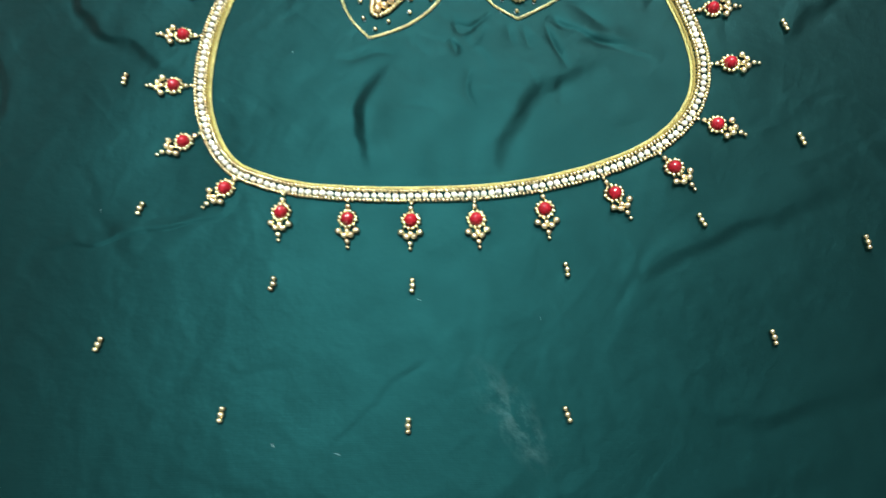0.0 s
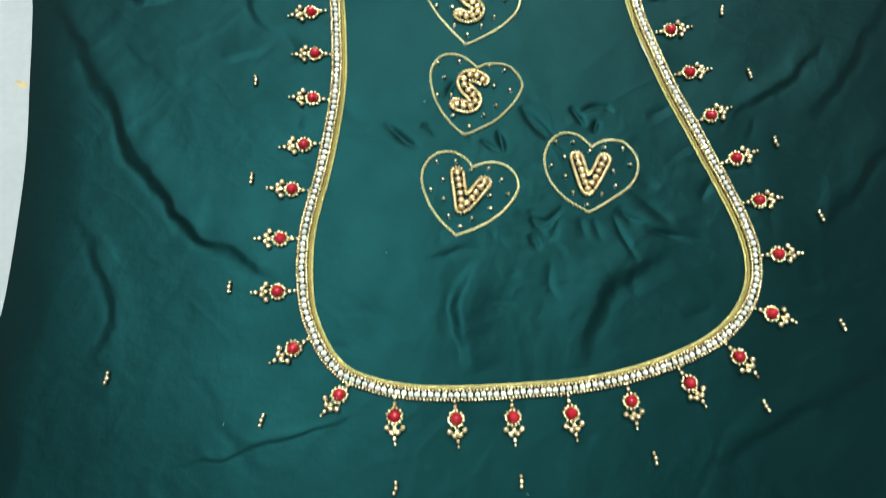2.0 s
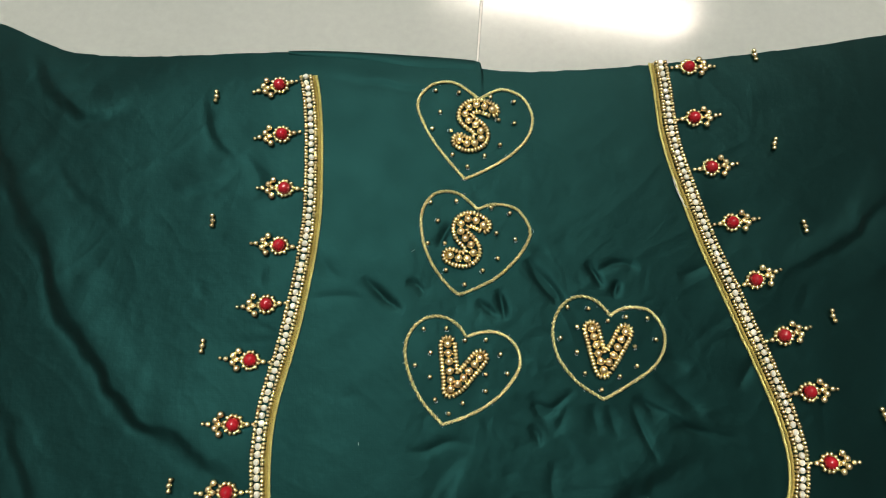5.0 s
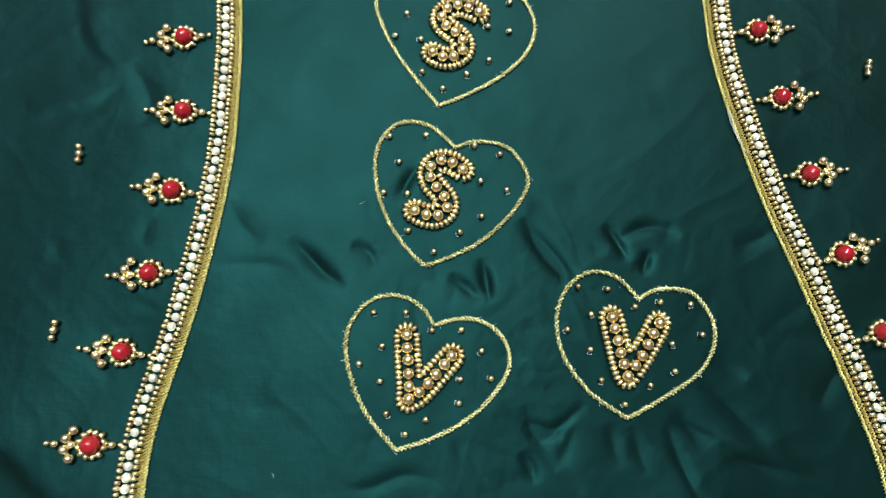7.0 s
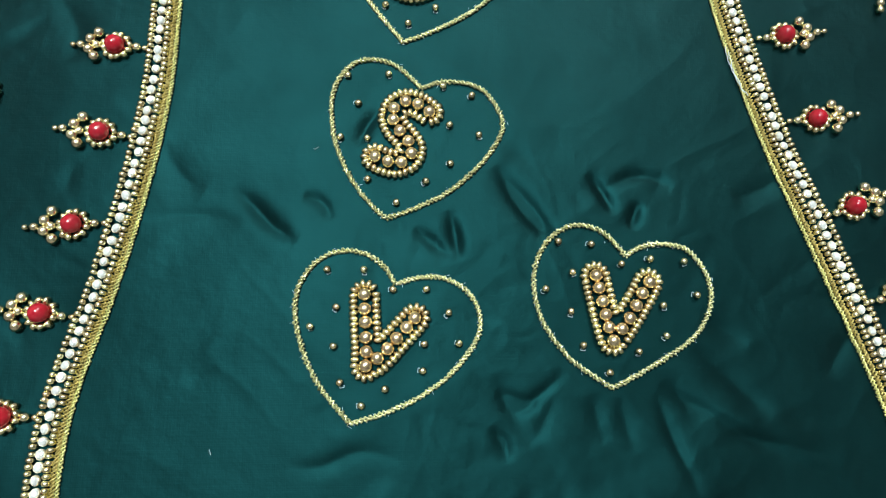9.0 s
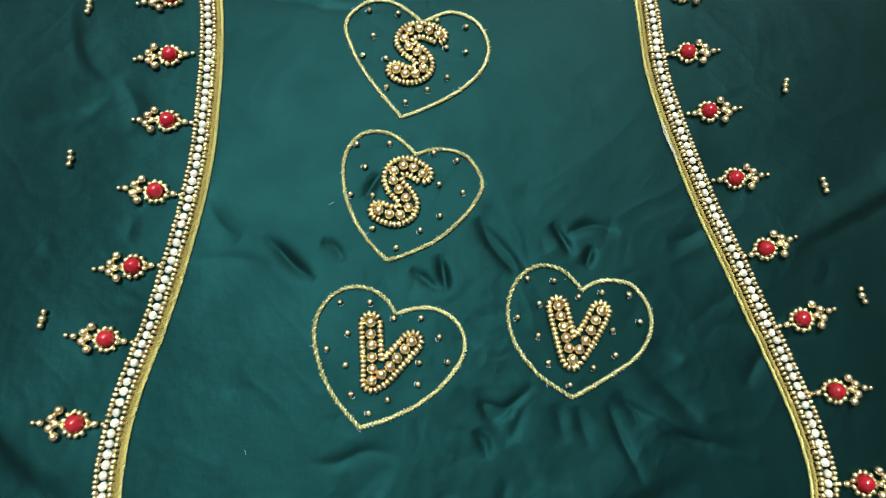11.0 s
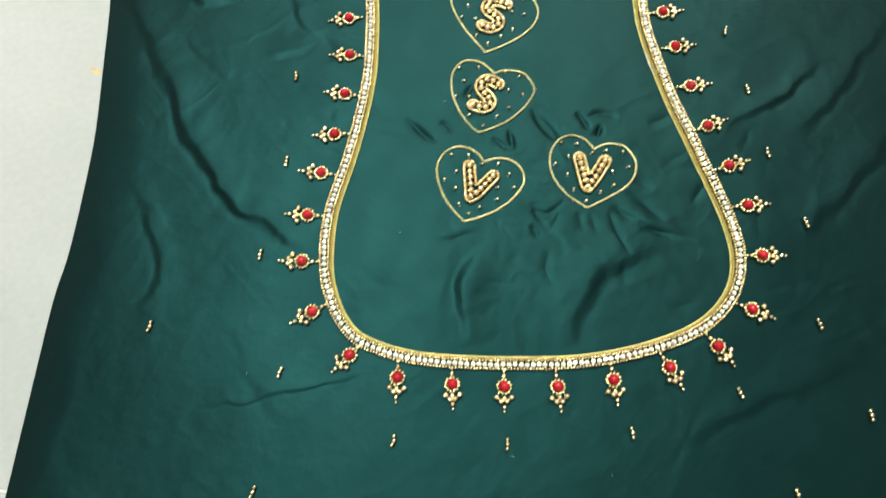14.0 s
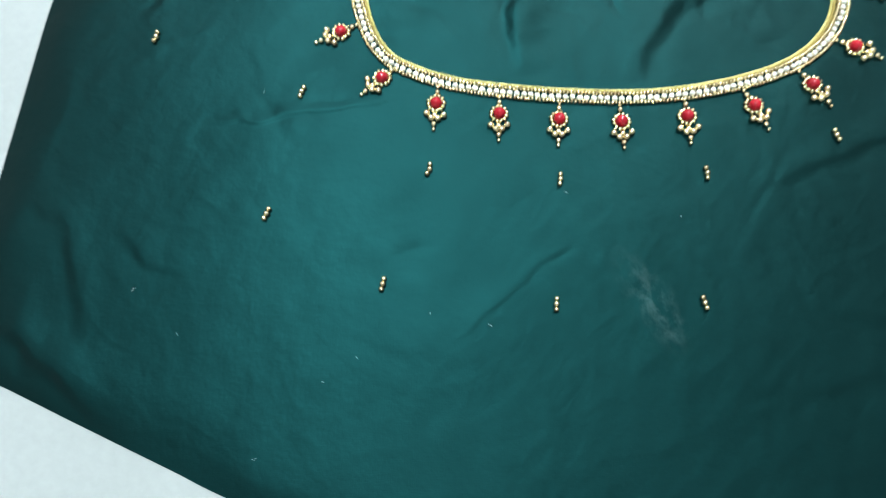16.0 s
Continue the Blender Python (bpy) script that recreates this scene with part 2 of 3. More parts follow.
fold(1.85, 9.5, (-117, 163), (-130, 172), (-148, 183), (-166, 196), (-180, 215), (-196, 239), (-215, 278), (-235, 314), (-248, 345))
fold(0.6, 6.0, (-206, 138), (-199, 148), (-200, 165), (-211, 190), (-222, 210))
fold(1.8, 8.5, (-36, 118), (-40, 147), (-36, 161), (-26, 176))
fold(1.5, 10.5, (76, 172), (60, 168), (43, 159), (31, 146), (24.5, 133), (23, 118))
fold(1, 4.0, (94, 170), (75, 180), (62, 186), (49, 197))
fold(0.5, 4.5, (21, 168), (15.5, 180), (4, 189))
fold(0.52, 2.6, (-84, 107), (-109, 99), (-137, 93), (-170, 84))
fold(1.2, 6.0, (174, 286), (147, 261), (112, 243))
fold(1.1, 7.5, (212, 246), (174, 207), (148, 176))
fold(1.4, 8.0, (-168, 331), (-192, 323), (-210, 335), (-224, 357))
fold(0.6, 6.0, (-127, 303), (-137, 317), (-141, 335))
fold(0.6, 6.0, (-126, 297), (-137, 289), (-152, 285))
fold(0.13, 2.4, (-6, 44), (-23, 31), (-40, 12), (-54, -1))
fold(0.6, 7.0, (-209, -9), (-214, 16), (-223, 34), (-241, 50))
fold(0.4, 7.0, (-166, 17), (-188, 25), (-206, 41))
fold(1.7, 9.0, (-180, -48), (-194, -40), (-208, -29.5), (-222, -21), (-235, -11), (-246, -1.5), (-254, 12))
fold(0.2, 9.0, (-30, -9), (-56, -8), (-79, -5), (-112, 7))
fold(0.6, 8.0, (166, 110), (114, 91), (68, 69))
fold(1, 8.0, (219, 316), (176, 263), (150, 236))
fold(0.81, 5.0, (-10, 345), (-50, 338), (-90, 345))
fold(0.25, 9.0, (150, 10), (90, -12), (40, -10))
fold(0.5, 8.0, (180, 40), (120, 20), (85, 22))
# strokes pressed into the silk round the stitched hearts
crease(1.68, 2.34, (-69, 249), (-63, 243.5), (-57.5, 238), (-51, 234))
crease(0.56, 2.34, (-92, 240), (-78, 241), (-66, 239))
crease(1.26, 1.87, (-20, 238), (-15, 234), (-10, 230))
crease(1.4, 1.87, (-10.5, 243), (-9, 236), (-8, 229))
crease(2.38, 2.73, (2.5, 256), (8, 247.5), (14, 240), (17.5, 236))
crease(1.54, 1.95, (28, 254), (32, 248.5), (35, 242))
crease(1.54, 1.79, (42, 246), (40.5, 242), (39, 238))
crease(1.26, 1.87, (33, 250), (40, 253), (46, 253), (52, 250))
crease(0.84, 2.96, (1, 199), (6, 190), (11, 181))
crease(0.63, 2.5, (17, 194), (13.5, 187), (11, 181))
crease(0.63, 2.65, (26, 194), (27.5, 188), (29, 181))
crease(0.56, 2.34, (33, 193), (34.5, 187), (37, 179))
crease(0.7, 2.81, (44, 196), (50, 193), (58, 189))
crease(1.05, 3.28, (54, 206), (61, 200), (67, 194), (73, 188))
crease(0.7, 2.03, (-51, 177), (-43, 176.5), (-33, 180), (-22, 178))
crease(1.12, 1.87, (-29.5, 273), (-33.5, 267), (-36, 261))
crease(0.84, 4.29, (-122, 306), (-115, 295), (-114, 284))
crease(0.7, 3.51, (-90, 262), (-83, 252), (-76, 248))
crease(0.7, 2.65, (69, 207), (62, 211), (56, 213))
crease(0.7, 2.65, (83, 253), (75, 249), (68, 247))
crease(0.7, 2.65, (100, 213), (93, 205), (88, 197))
crease(0.98, 1.87, (1, 194), (7, 192), (13, 190))
crease(1.12, 2.34, (58, 184), (72, 182), (90, 177))
crease(0.17, 1.25, (-20, 33.5), (-13, 38), (-7, 42))
crease(0.98, 1.87, (0, 186), (3, 182), (4, 177))
crease(0.98, 1.87, (-50, 247), (-45, 245), (-42, 240))
crease(0.84, 1.72, (43, 194), (47, 182), (53, 168))
crease(0.84, 1.56, (20, 200), (10, 192), (2, 190))
crease(0.56, 2.03, (10, 172), (8, 160), (13, 150))
rnd = random.Random(7)
# small puckers drawn up by the stitches
for cx, cy, spread, count in ((35, 205, 62, 11), (-28, 205, 62, 9), (10, 170, 45, 4), (-15, 300, 70, 5), (-125, 230, 26, 5), (120, 215, 30, 6), (-40, 140, 55, 3), (50, 140, 50, 4), (-20, 95, 90, 4)):
    for k in range(count):
        a, r = rnd.uniform(0, 2 * math.pi), spread * rnd.uniform(0.35, 1.0)
        x, y = cx + r * math.cos(a), cy + r * math.sin(a)
        b = a + rnd.uniform(-0.7, 0.7)
        ln = rnd.uniform(4, 13)
        bend = rnd.uniform(-1.8, 1.8)
        crease(rnd.uniform(0.1, 0.28), rnd.uniform(1.5, 3.0), (x - ln * math.cos(b), y - ln * math.sin(b)), (x - bend * math.sin(b), y + bend * math.cos(b)), (x + ln * math.cos(b), y + ln * math.sin(b)))
# thin gathers standing out from the stitched hearts
for cx, cy, count in ((35.5, 217, 12), (-27, 209, 8), (-19, 263, 5)):
    for k in range(count):
        a, r, ln = rnd.uniform(0, 2 * math.pi), rnd.uniform(20, 29), rnd.uniform(5, 13)
        b = a + rnd.uniform(-0.5, 0.5)
        x, y = cx + r * math.cos(a), cy + r * math.sin(a)
        crease(rnd.uniform(0.1, 0.25), rnd.uniform(1.2, 1.9), (x, y), (x + 0.5 * ln * math.cos(a), y + 0.5 * ln * math.sin(a)), (x + ln * math.cos(b), y + ln * math.sin(b)))
# faint creases from folding and handling over the open cloth
for k in range(16):
    x, y = rnd.uniform(-235, 235), rnd.uniform(-50, 350)
    b = rnd.gauss(0.3, 0.9)
    ln = rnd.uniform(14, 48)
    fold(rnd.uniform(0.08, 0.3), rnd.uniform(4, 9), (x - ln * math.cos(b), y - ln * math.sin(b)), (x + rnd.uniform(-5, 5), y + rnd.uniform(-5, 5)), (x + ln * math.cos(b), y + ln * math.sin(b)))


LATTICE = np.random.RandomState(11).uniform(-1, 1, (64, 64))


def grain(x, y):
    """Smooth lattice noise, about -1 to 1."""
    i, j = np.floor(x).astype(int), np.floor(y).astype(int)
    u, v = x - i, y - j
    u, v = u * u * u * (u * (u * 6 - 15) + 10), v * v * v * (v * (v * 6 - 15) + 10)
    at = lambda a, b: LATTICE[a % 64, b % 64]
    return (at(i, j) * (1 - u) + at(i + 1, j) * u) * (1 - v) + (at(i, j + 1) * (1 - u) + at(i + 1, j + 1) * u) * v


def crumple(x, y):
    """Sharp little ridges and soft hollows of handled silk, about 0 to 1."""
    wx, wy = x + 9 * grain(x / 31 + 5, y / 31), y + 9 * grain(x / 33, y / 29 + 9)
    total = 0
    for size, part_of, slant in ((38, 0.5, 0.5), (21, 0.32, -0.8), (12, 0.18, 1.1)):
        c, q = math.cos(slant), math.sin(slant)
        a, b = (wx * c + wy * q) / size, (wy * c - wx * q) / (size * 0.62)
        total = total + part_of * (1 - np.abs(grain(a + size, b - size)) * 1.7) ** 2
    return total


# the cut outline of the panel, in millimetres
TOP = spline([(-262, 364), (-247, 374.3), (-230, 369), (-214, 361.3), (-198, 356.6), (-160, 355.2), (-108, 357), (-82, 356.7), (-50, 354.5), (-16.5, 351.2), (-14, 347.6), (1, 345.8), (24, 346), (70, 349.2), (131, 356), (190, 365), (231, 374.6), (262, 362)], 8)
LEFT = spline([(-260, 366), (-256, 342), (-252.5, 318), (-249.5, 275), (-247, 238), (-247, 207), (-248.8, 165), (-252.3, 139), (-254.3, 100), (-256.2, 60), (-257.4, 30), (-256.5, 0), (-255.5, -23.5)], 6)[::-1]
BOTTOM = spline([(-258, -22.5), (-238, -28), (-201, -41.5), (-161, -56), (-137, -64.8), (-85, -80), (0, -91), (90, -83), (160, -61), (215, -39), (258, -21)], 8)

# gentle swells and hollows: place, rise and width in millimetres
SWELLS = ((-104, 266, 1.0, 30), (-115, 213, -1.2, 16), (-114, 136, -1.3, 20), (-10, 100, -1.0, 45), (120, 172, 0.8, 26), (93, 121, 0.7, 18), (95, 271, -0.9, 16),
          (101, 245, 0.8, 16), (-197, 127, 1.0, 55), (-136, 48, 0.5, 50), (44, 50, 0.5, 55), (-30, 240, -0.8, 16))


def cloth_height(xs, ys):
    """Height of the cloth in metres over places in millimetres."""
    xs, ys = np.atleast_1d(np.asarray(xs, float)), np.atleast_1d(np.asarray(ys, float))
    h = 0.1 + 0.3 * grain(xs / 46 + 3, ys / 40 + 8) + 0.08 * grain(xs / 24 + 13, ys / 27 + 2) + 0.1 * np.sin(xs / 19 + ys / 31) * np.sin(ys / 23 - xs / 37)
    h += 2.9 * (1 - np.exp(-(1.45 * (xs / 100) ** 2 + 0.27 * ((ys - 170) / 100) ** 2) / 2.9)) - 1.1
    for cx, cy, rise, wide in SWELLS:
        h += rise * np.exp(-((xs - cx) ** 2 + (ys - cy) ** 2) / wide ** 2)
    handled = 0.2 + 0.25 * np.exp(-(((xs - 10) / 105) ** 2 + ((ys - 225) / 110) ** 2)) + 0.16 * np.clip(np.abs(xs) / 250, 0, 1) * np.clip((ys - 40) / 80, 0, 1)
    h += 0.6 * handled * crumple(xs, ys)
    for height, width, line, valley in FOLDS:
        reach = 3.2 * width
        lo, hi = line.min(0) - reach, line.max(0) + reach
        near = np.nonzero((xs > lo[0]) & (xs < hi[0]) & (ys > lo[1]) & (ys < hi[1]))[0]
        if not len(near):
            continue
        px, py = xs[near], ys[near]
        if not valley:
            px, py = px + 2.4 * grain(px / 13, py / 13 + 4) + 0.5 * grain(px / 5 + 7, py / 5), py + 2.4 * grain(px / 12 + 9, py / 13) + 0.5 * grain(px / 5, py / 5 + 3)
        best, side, along = np.full(len(near), 1e9), np.zeros(len(near)), np.zeros(len(near))
        n = len(line) - 1
        for i in range(n):
            (ax, ay), (bx, by) = line[i], line[i + 1]
            dx, dy = bx - ax, by - ay
            ll = dx * dx + dy * dy + 1e-9
            t = np.clip(((px - ax) * dx + (py - ay) * dy) / ll, 0, 1)
            ex, ey = px - ax - t * dx, py - ay - t * dy
            d = np.hypot(ex, ey)
            s = np.sign(dx * ey - dy * ex)
            use = d < best
            best = np.where(use, d, best)
            side = np.where(use, s, side)
            along = np.where(use, (i + t) / n, along)
        sd = best * side / width
        fade = np.clip(np.sin(math.pi * along), 0, 1) ** 0.9
        if valley:
            h[near] += height * fade * (0.12 * np.exp(-(sd / 2.2) ** 2) - np.exp(-np.abs(sd) ** 1.5))
            continue
        h[near] += height * fade * (np.exp(-((sd + 0.55) / np.where(sd < -0.55, 1.25, 0.5)) ** 2) - 0.3 * np.exp(-((sd - 0.2) / 0.4) ** 2)) * 0.8
    h = np.maximum(h - 0.3, -2.1)
    # towards its cut edges the silk comes to lie on the tiles
    edge = np.minimum(np.minimum(xs - np.interp(ys, LEFT[:, 1], LEFT[:, 0]), 256 - xs), np.minimum(ys - np.interp(xs, BOTTOM[:, 0], BOTTOM[:, 1]), np.interp(xs, TOP[:, 0], TOP[:, 1]) - ys))
    lie = np.clip(edge / (24 + 9 * grain(xs / 31, ys / 31)), 0, 1)
    flat = FLOOR_Z / MM + 0.6 + 0.4 * grain(xs / 17, ys / 17) * np.clip(edge / 8, 0, 1)
    return (flat + (h - flat) * lie * (2 - lie)) * MM


def on_cloth(x, y, lift):
    """A place in metres on the cloth, lift millimetres above it."""
    return Vector((x * MM, y * MM, float(cloth_height(x, y)[0]) + lift * MM))


# ---------------------------------------------------------------- room
ROOM_TURN = math.degrees(TUBE_ANGLE)


def floor():
    ground = tagged(new("floor"), "glossy off-white glazed tile floor with thin grey joints", "floor", kind="structure")
    bm = bmesh.new()
    box(bm, 0, 0, FLOOR_Z - 0.0107, 5.2, 5.6, 0.02)
    bed = part("grout_bed", bm, GROUT, ground, "thin grey cement joints", smooth=False)
    bed.matrix_local = pose(0, 0.3, 0)
    bm = bmesh.new()
    box(bm, 0, 0, -0.005, 0.5991, 0.5991, 0.01, 0.0004)
    tile_mesh = mesh_of("tile", bm, TILE, smooth=False)
    corner = Vector((-0.047, 0.0262))
    turn = radians(-5.5)
    for i in range(-4, 4):
        for j in range(-4, 5):
            u, v = (i + 0.5) * 0.6, (j + 0.5) * 0.6
            x, y = corner.x + u * math.cos(turn) - v * math.sin(turn), corner.y + u * math.sin(turn) + v * math.cos(turn)
            piece("tile", tile_mesh, ground, pose(x, y, FLOOR_Z, rnd.uniform(-0.03, 0.03), rnd.uniform(-0.03, 0.03), -5.5))


def room():
    base = pose(0.2, 0.3, 0, 0, 0, ROOM_TURN)
    for name, cx, cy, sx, sy in (("wall_north", 0, 1.83, 4.6, 0.15), ("wall_south", 0, -2.0, 4.6, 0.15), ("wall_east", 2.3, -0.085, 0.15, 3.68), ("wall_west", -2.3, -0.085, 0.15, 3.68)):
        bm = bmesh.new()
        box(bm, cx, cy, 1.36, sx, sy, 2.75)
        wall = part(name, bm, PLASTER, None, "plain unseen plaster wall, cream darkened to cut bounced light", smooth=False)
        wall.matrix_world = base
        tagged(wall, category="wall", kind="structure")
    bm = bmesh.new()
    box(bm, 0, -0.085, 2.80, 4.75, 3.98, 0.12)
    top = part("ceiling", bm, CEILING, None, "plain unseen ceiling, white dulled to cut bounced light", smooth=False)
    top.matrix_world = base
    tagged(top, category="ceiling", kind="structure")


def ceiling_lamp():
    lamp = tagged(new("ceiling_lamp"), "lit square white panel lamp on the ceiling", "ceiling lamp")
    lamp.matrix_world = Matrix.Translation(LAMP) @ pose(0, 0, 0, 0, 0, ROOM_TURN)
    half = PANEL / 2 + 0.015
    for name, cx, cy, sx, sy in (("rim", 0, half, 2 * half + 0.03, 0.03), ("rim", 0, -half, 2 * half + 0.03, 0.03), ("rim", half, 0, 0.03, 2 * half - 0.03), ("rim", -half, 0, 0.03, 2 * half - 0.03)):
        bm = bmesh.new()
        box(bm, cx, cy, 0.02, sx, sy, 0.04, 0.004)
        part(name, bm, FIXTURE, lamp, "white enamelled rim", smooth=False)
    bm = bmesh.new()
    box(bm, 0, 0, 0.012, PANEL, PANEL, 0.006)
    part("diffuser", bm, PANEL_GLOW, lamp, "glowing white diffuser panel", smooth=False)


def tube_light():
    lamp = tagged(new("tube_light"), "lit white fluorescent tube light on the wall", "tube light")
    lamp.matrix_world = Matrix.Translation(tube_mid) @ pose(0, 0, 0, 0, 0, ROOM_TURN)
    bm = bmesh.new()
    box(bm, 0, 0.055, 0.0, 1.24, 0.03, 0.06, 0.006)
    part("batten", bm, FIXTURE, lamp, "white enamelled batten", smooth=False)
    bm = bmesh.new()
    bmesh.ops.create_cone(bm, cap_ends=True, segments=16, radius1=0.013, radius2=0.013, depth=1.16, matrix=pose(0, 0, 0, 0, 90, 0))
    part("tube", bm, glow, lamp, "glowing white glass tube")
    for s in (-1, 1):
        bm = bmesh.new()
        box(bm, s * 0.595, 0.02, 0, 0.022, 0.06, 0.034, 0.005)
        part("tube_holder", bm, FIXTURE, lamp, smooth=False)


# ---------------------------------------------------------------- the cloth
def cloth(blouse):
    cols, rows = 900, 760
    v = np.linspace(0, 1, rows + 1)[:, None]
    u = np.linspace(0, 1, cols + 1)[None, :]
    ly = -23.5 + v * 389.5
    left = np.interp(ly[:, 0], LEFT[:, 1], LEFT[:, 0])[:, None]
    right = 256 + 3 * np.sin(ly / 60)
    x = left + (right - left) * u
    y0, y1 = np.interp(x, BOTTOM[:, 0], BOTTOM[:, 1]), np.interp(x, TOP[:, 0], TOP[:, 1])
    ragged = 0.3 * grain(x / 5, x * 0 + 3.3) + 0.15 * grain(x / 2.3, x * 0 + 7.3)
    y = y0 + (y1 + ragged - y0) * v
    h = cloth_height(x.ravel(), y.ravel()).reshape(x.shape)
    verts = np.column_stack([x.ravel() * MM, y.ravel() * MM, h.ravel()])
    n = len(verts)
    idx = np.arange(n).reshape(rows + 1, cols + 1)
    quads = np.stack([idx[:-1, :-1], idx[:-1, 1:], idx[1:, 1:], idx[1:, :-1]], -1).reshape(-1, 4).tolist()
    rim = idx[0, :].tolist() + idx[1:, -1].tolist() + idx[-1, -2::-1].tolist() + idx[-2:0:-1, 0].tolist()
    high, low = verts[rim].copy(), verts[rim].copy()
    low[:, 2] = FLOOR_Z + 0.0002
    m = len(rim)
    verts = np.vstack([verts, high, low])
    quads += [[n + (k + 1) % m, n + k, n + m + k, n + m + (k + 1) % m] for k in range(m)]
    me = bpy.data.meshes.new("cloth")
    me.from_pydata(verts.tolist(), [], quads)
    me.polygons.foreach_set("use_smooth", [True] * len(me.polygons))
    me.materials.append(SILK)
    me.update()
    ob = new("cloth", me)
    ob.parent = blouse
    tagged(ob, "creased dark green satin silk panel with cut edges")
    # turned edge along the top
    bm = bmesh.new()
    xs = np.linspace(-104, -16.5, 60)
    edge_y = np.interp(xs, TOP[:, 0], TOP[:, 1])
    depth = 1.2 + 4.2 * np.clip((xs + 104) / 60, 0, 1) ** 0.7 + 0.4 * np.sin(xs / 9)
    rows_v = []
    for k in range(6):
        f = k / 5
        yy = edge_y + 0.4 - (depth + 0.4) * f
        zz = cloth_height(xs, np.minimum(yy, edge_y)) + (0.05 + 0.6 * math.sin(math.pi * min(1, f * 1.05)) ** 0.6) * MM
        rows_v.append([bm.verts.new((a * MM, b * MM, c)) for a, b, c in zip(xs, yy, zz)])
    for r0, r1 in zip(rows_v, rows_v[1:]):
        for k in range(len(xs) - 1):
            bm.faces.new((r0[k], r1[k], r1[k + 1], r0[k + 1]))
    part("turned_edge", bm, SILK, blouse, "narrow folded edge of the silk")


# ---------------------------------------------------------------- embroidery
def cord_mesh(bm, line, radius, pitch, lift, closed=False, strands=2, thick=0.62):
    """A twisted cord laid along a line (millimetres)."""
    line = resample(line, pitch / 8.0, closed)
    tan = tangents(line, closed)
    nor = np.column_stack([-tan[:, 1], tan[:, 0]])
    z0 = cloth_height(line[:, 0], line[:, 1])
    n = len(line)
    for s in range(strands):
        jitter = 0.2 * np.array([(rnd.gauss(0, 1), rnd.gauss(0, 1)) for _ in range(n)])
        ph = 2 * math.pi * (np.arange(n) / 8.0 + s / strands)
        side, up = radius * (0.66 * np.cos(ph) + jitter[:, 0]), radius * (0.45 * np.sin(ph) + jitter[:, 1])
        cx, cy = line[:, 0] + nor[:, 0] * side, line[:, 1] + nor[:, 1] * side
        cz = z0 / MM + lift + radius * 0.7 + up
        rings = []
        for i in range(n):
            ring = []
            for k in range(5):
                a = 2 * math.pi * k / 5
                o, w = radius * thick * math.cos(a), radius * thick * math.sin(a)
                ring.append(bm.verts.new(((cx[i] + nor[i, 0] * o) * MM, (cy[i] + nor[i, 1] * o) * MM, (cz[i] + w) * MM)))
            rings.append(ring)
        for i in range(n if closed else n - 1):
            r0, r1 = rings[i], rings[(i + 1) % n]
            for k in range(5):
                bm.faces.new((r0[k], r0[(k + 1) % 5], r1[(k + 1) % 5], r1[k]))


def stone_mesh():
    """A faceted rhinestone in its small round cup, in millimetres turned to metres."""
    bm = bmesh.new()
    prof = [(1.22, 0.0), (1.32, 0.55), (1.22, 0.82), (1.14, 0.78), (1.10, 0.90), (0.84, 1.22), (0.42, 1.36)]
    rings = [[bm.verts.new((r * MM * math.cos(2 * math.pi * (k + (0.5 if r < 0.9 else 0)) / 8), r * MM * math.sin(2 * math.pi * (k + (0.5 if r < 0.9 else 0)) / 8), z * MM)) for k in range(8)] for r, z in prof]
    for j, (r0, r1) in enumerate(zip(rings, rings[1:])):
        for k in range(8):
            f = bm.faces.new((r0[k], r0[(k + 1) % 8], r1[(k + 1) % 8], r1[k]))
            f.material_index = 1 if j < 3 else 0
    bm.faces.new(rings[-1])
    return mesh_of("stone", bm, [CRYSTAL, SETTING], smooth=False)


NECK = spline([(-95.3, 343), (-93.3, 331), (-92.2, 315), (-91.8, 295), (-92.0, 278), (-93.9, 260), (-97.5, 240), (-101.5, 222), (-106.8, 203), (-109.8, 186), (-110.3, 168), (-108.4, 152), (-102.3, 136), (-93.5, 124.3), (-82, 118.0), (-64, 113.0), (-42, 110.8), (-10, 110.3), (18, 111.1), (43, 114.6), (66, 120.7), (84, 128.2), (98, 139), (107, 152.5), (110.3, 168), (108.5, 186), (101.8, 210), (94.5, 231), (85, 259.5), (77.5, 287), (73.6, 304), (71.7, 318), (71.3, 335), (70.8, 349.5)], 10)


def offset(line, d):
    tan = tangents(line)
    d = np.asarray(d, float)
    return line + np.column_stack([tan[:, 1] * d, -tan[:, 0] * d])


def rest(x, y, lift, angle=0.0, tilt=0.0):
    """Pose of a bead on the cloth with its hole along angle (degrees)."""
    return Matrix.Translation(on_cloth(x, y, lift)) @ pose(0, 0, 0, 0, tilt, angle)


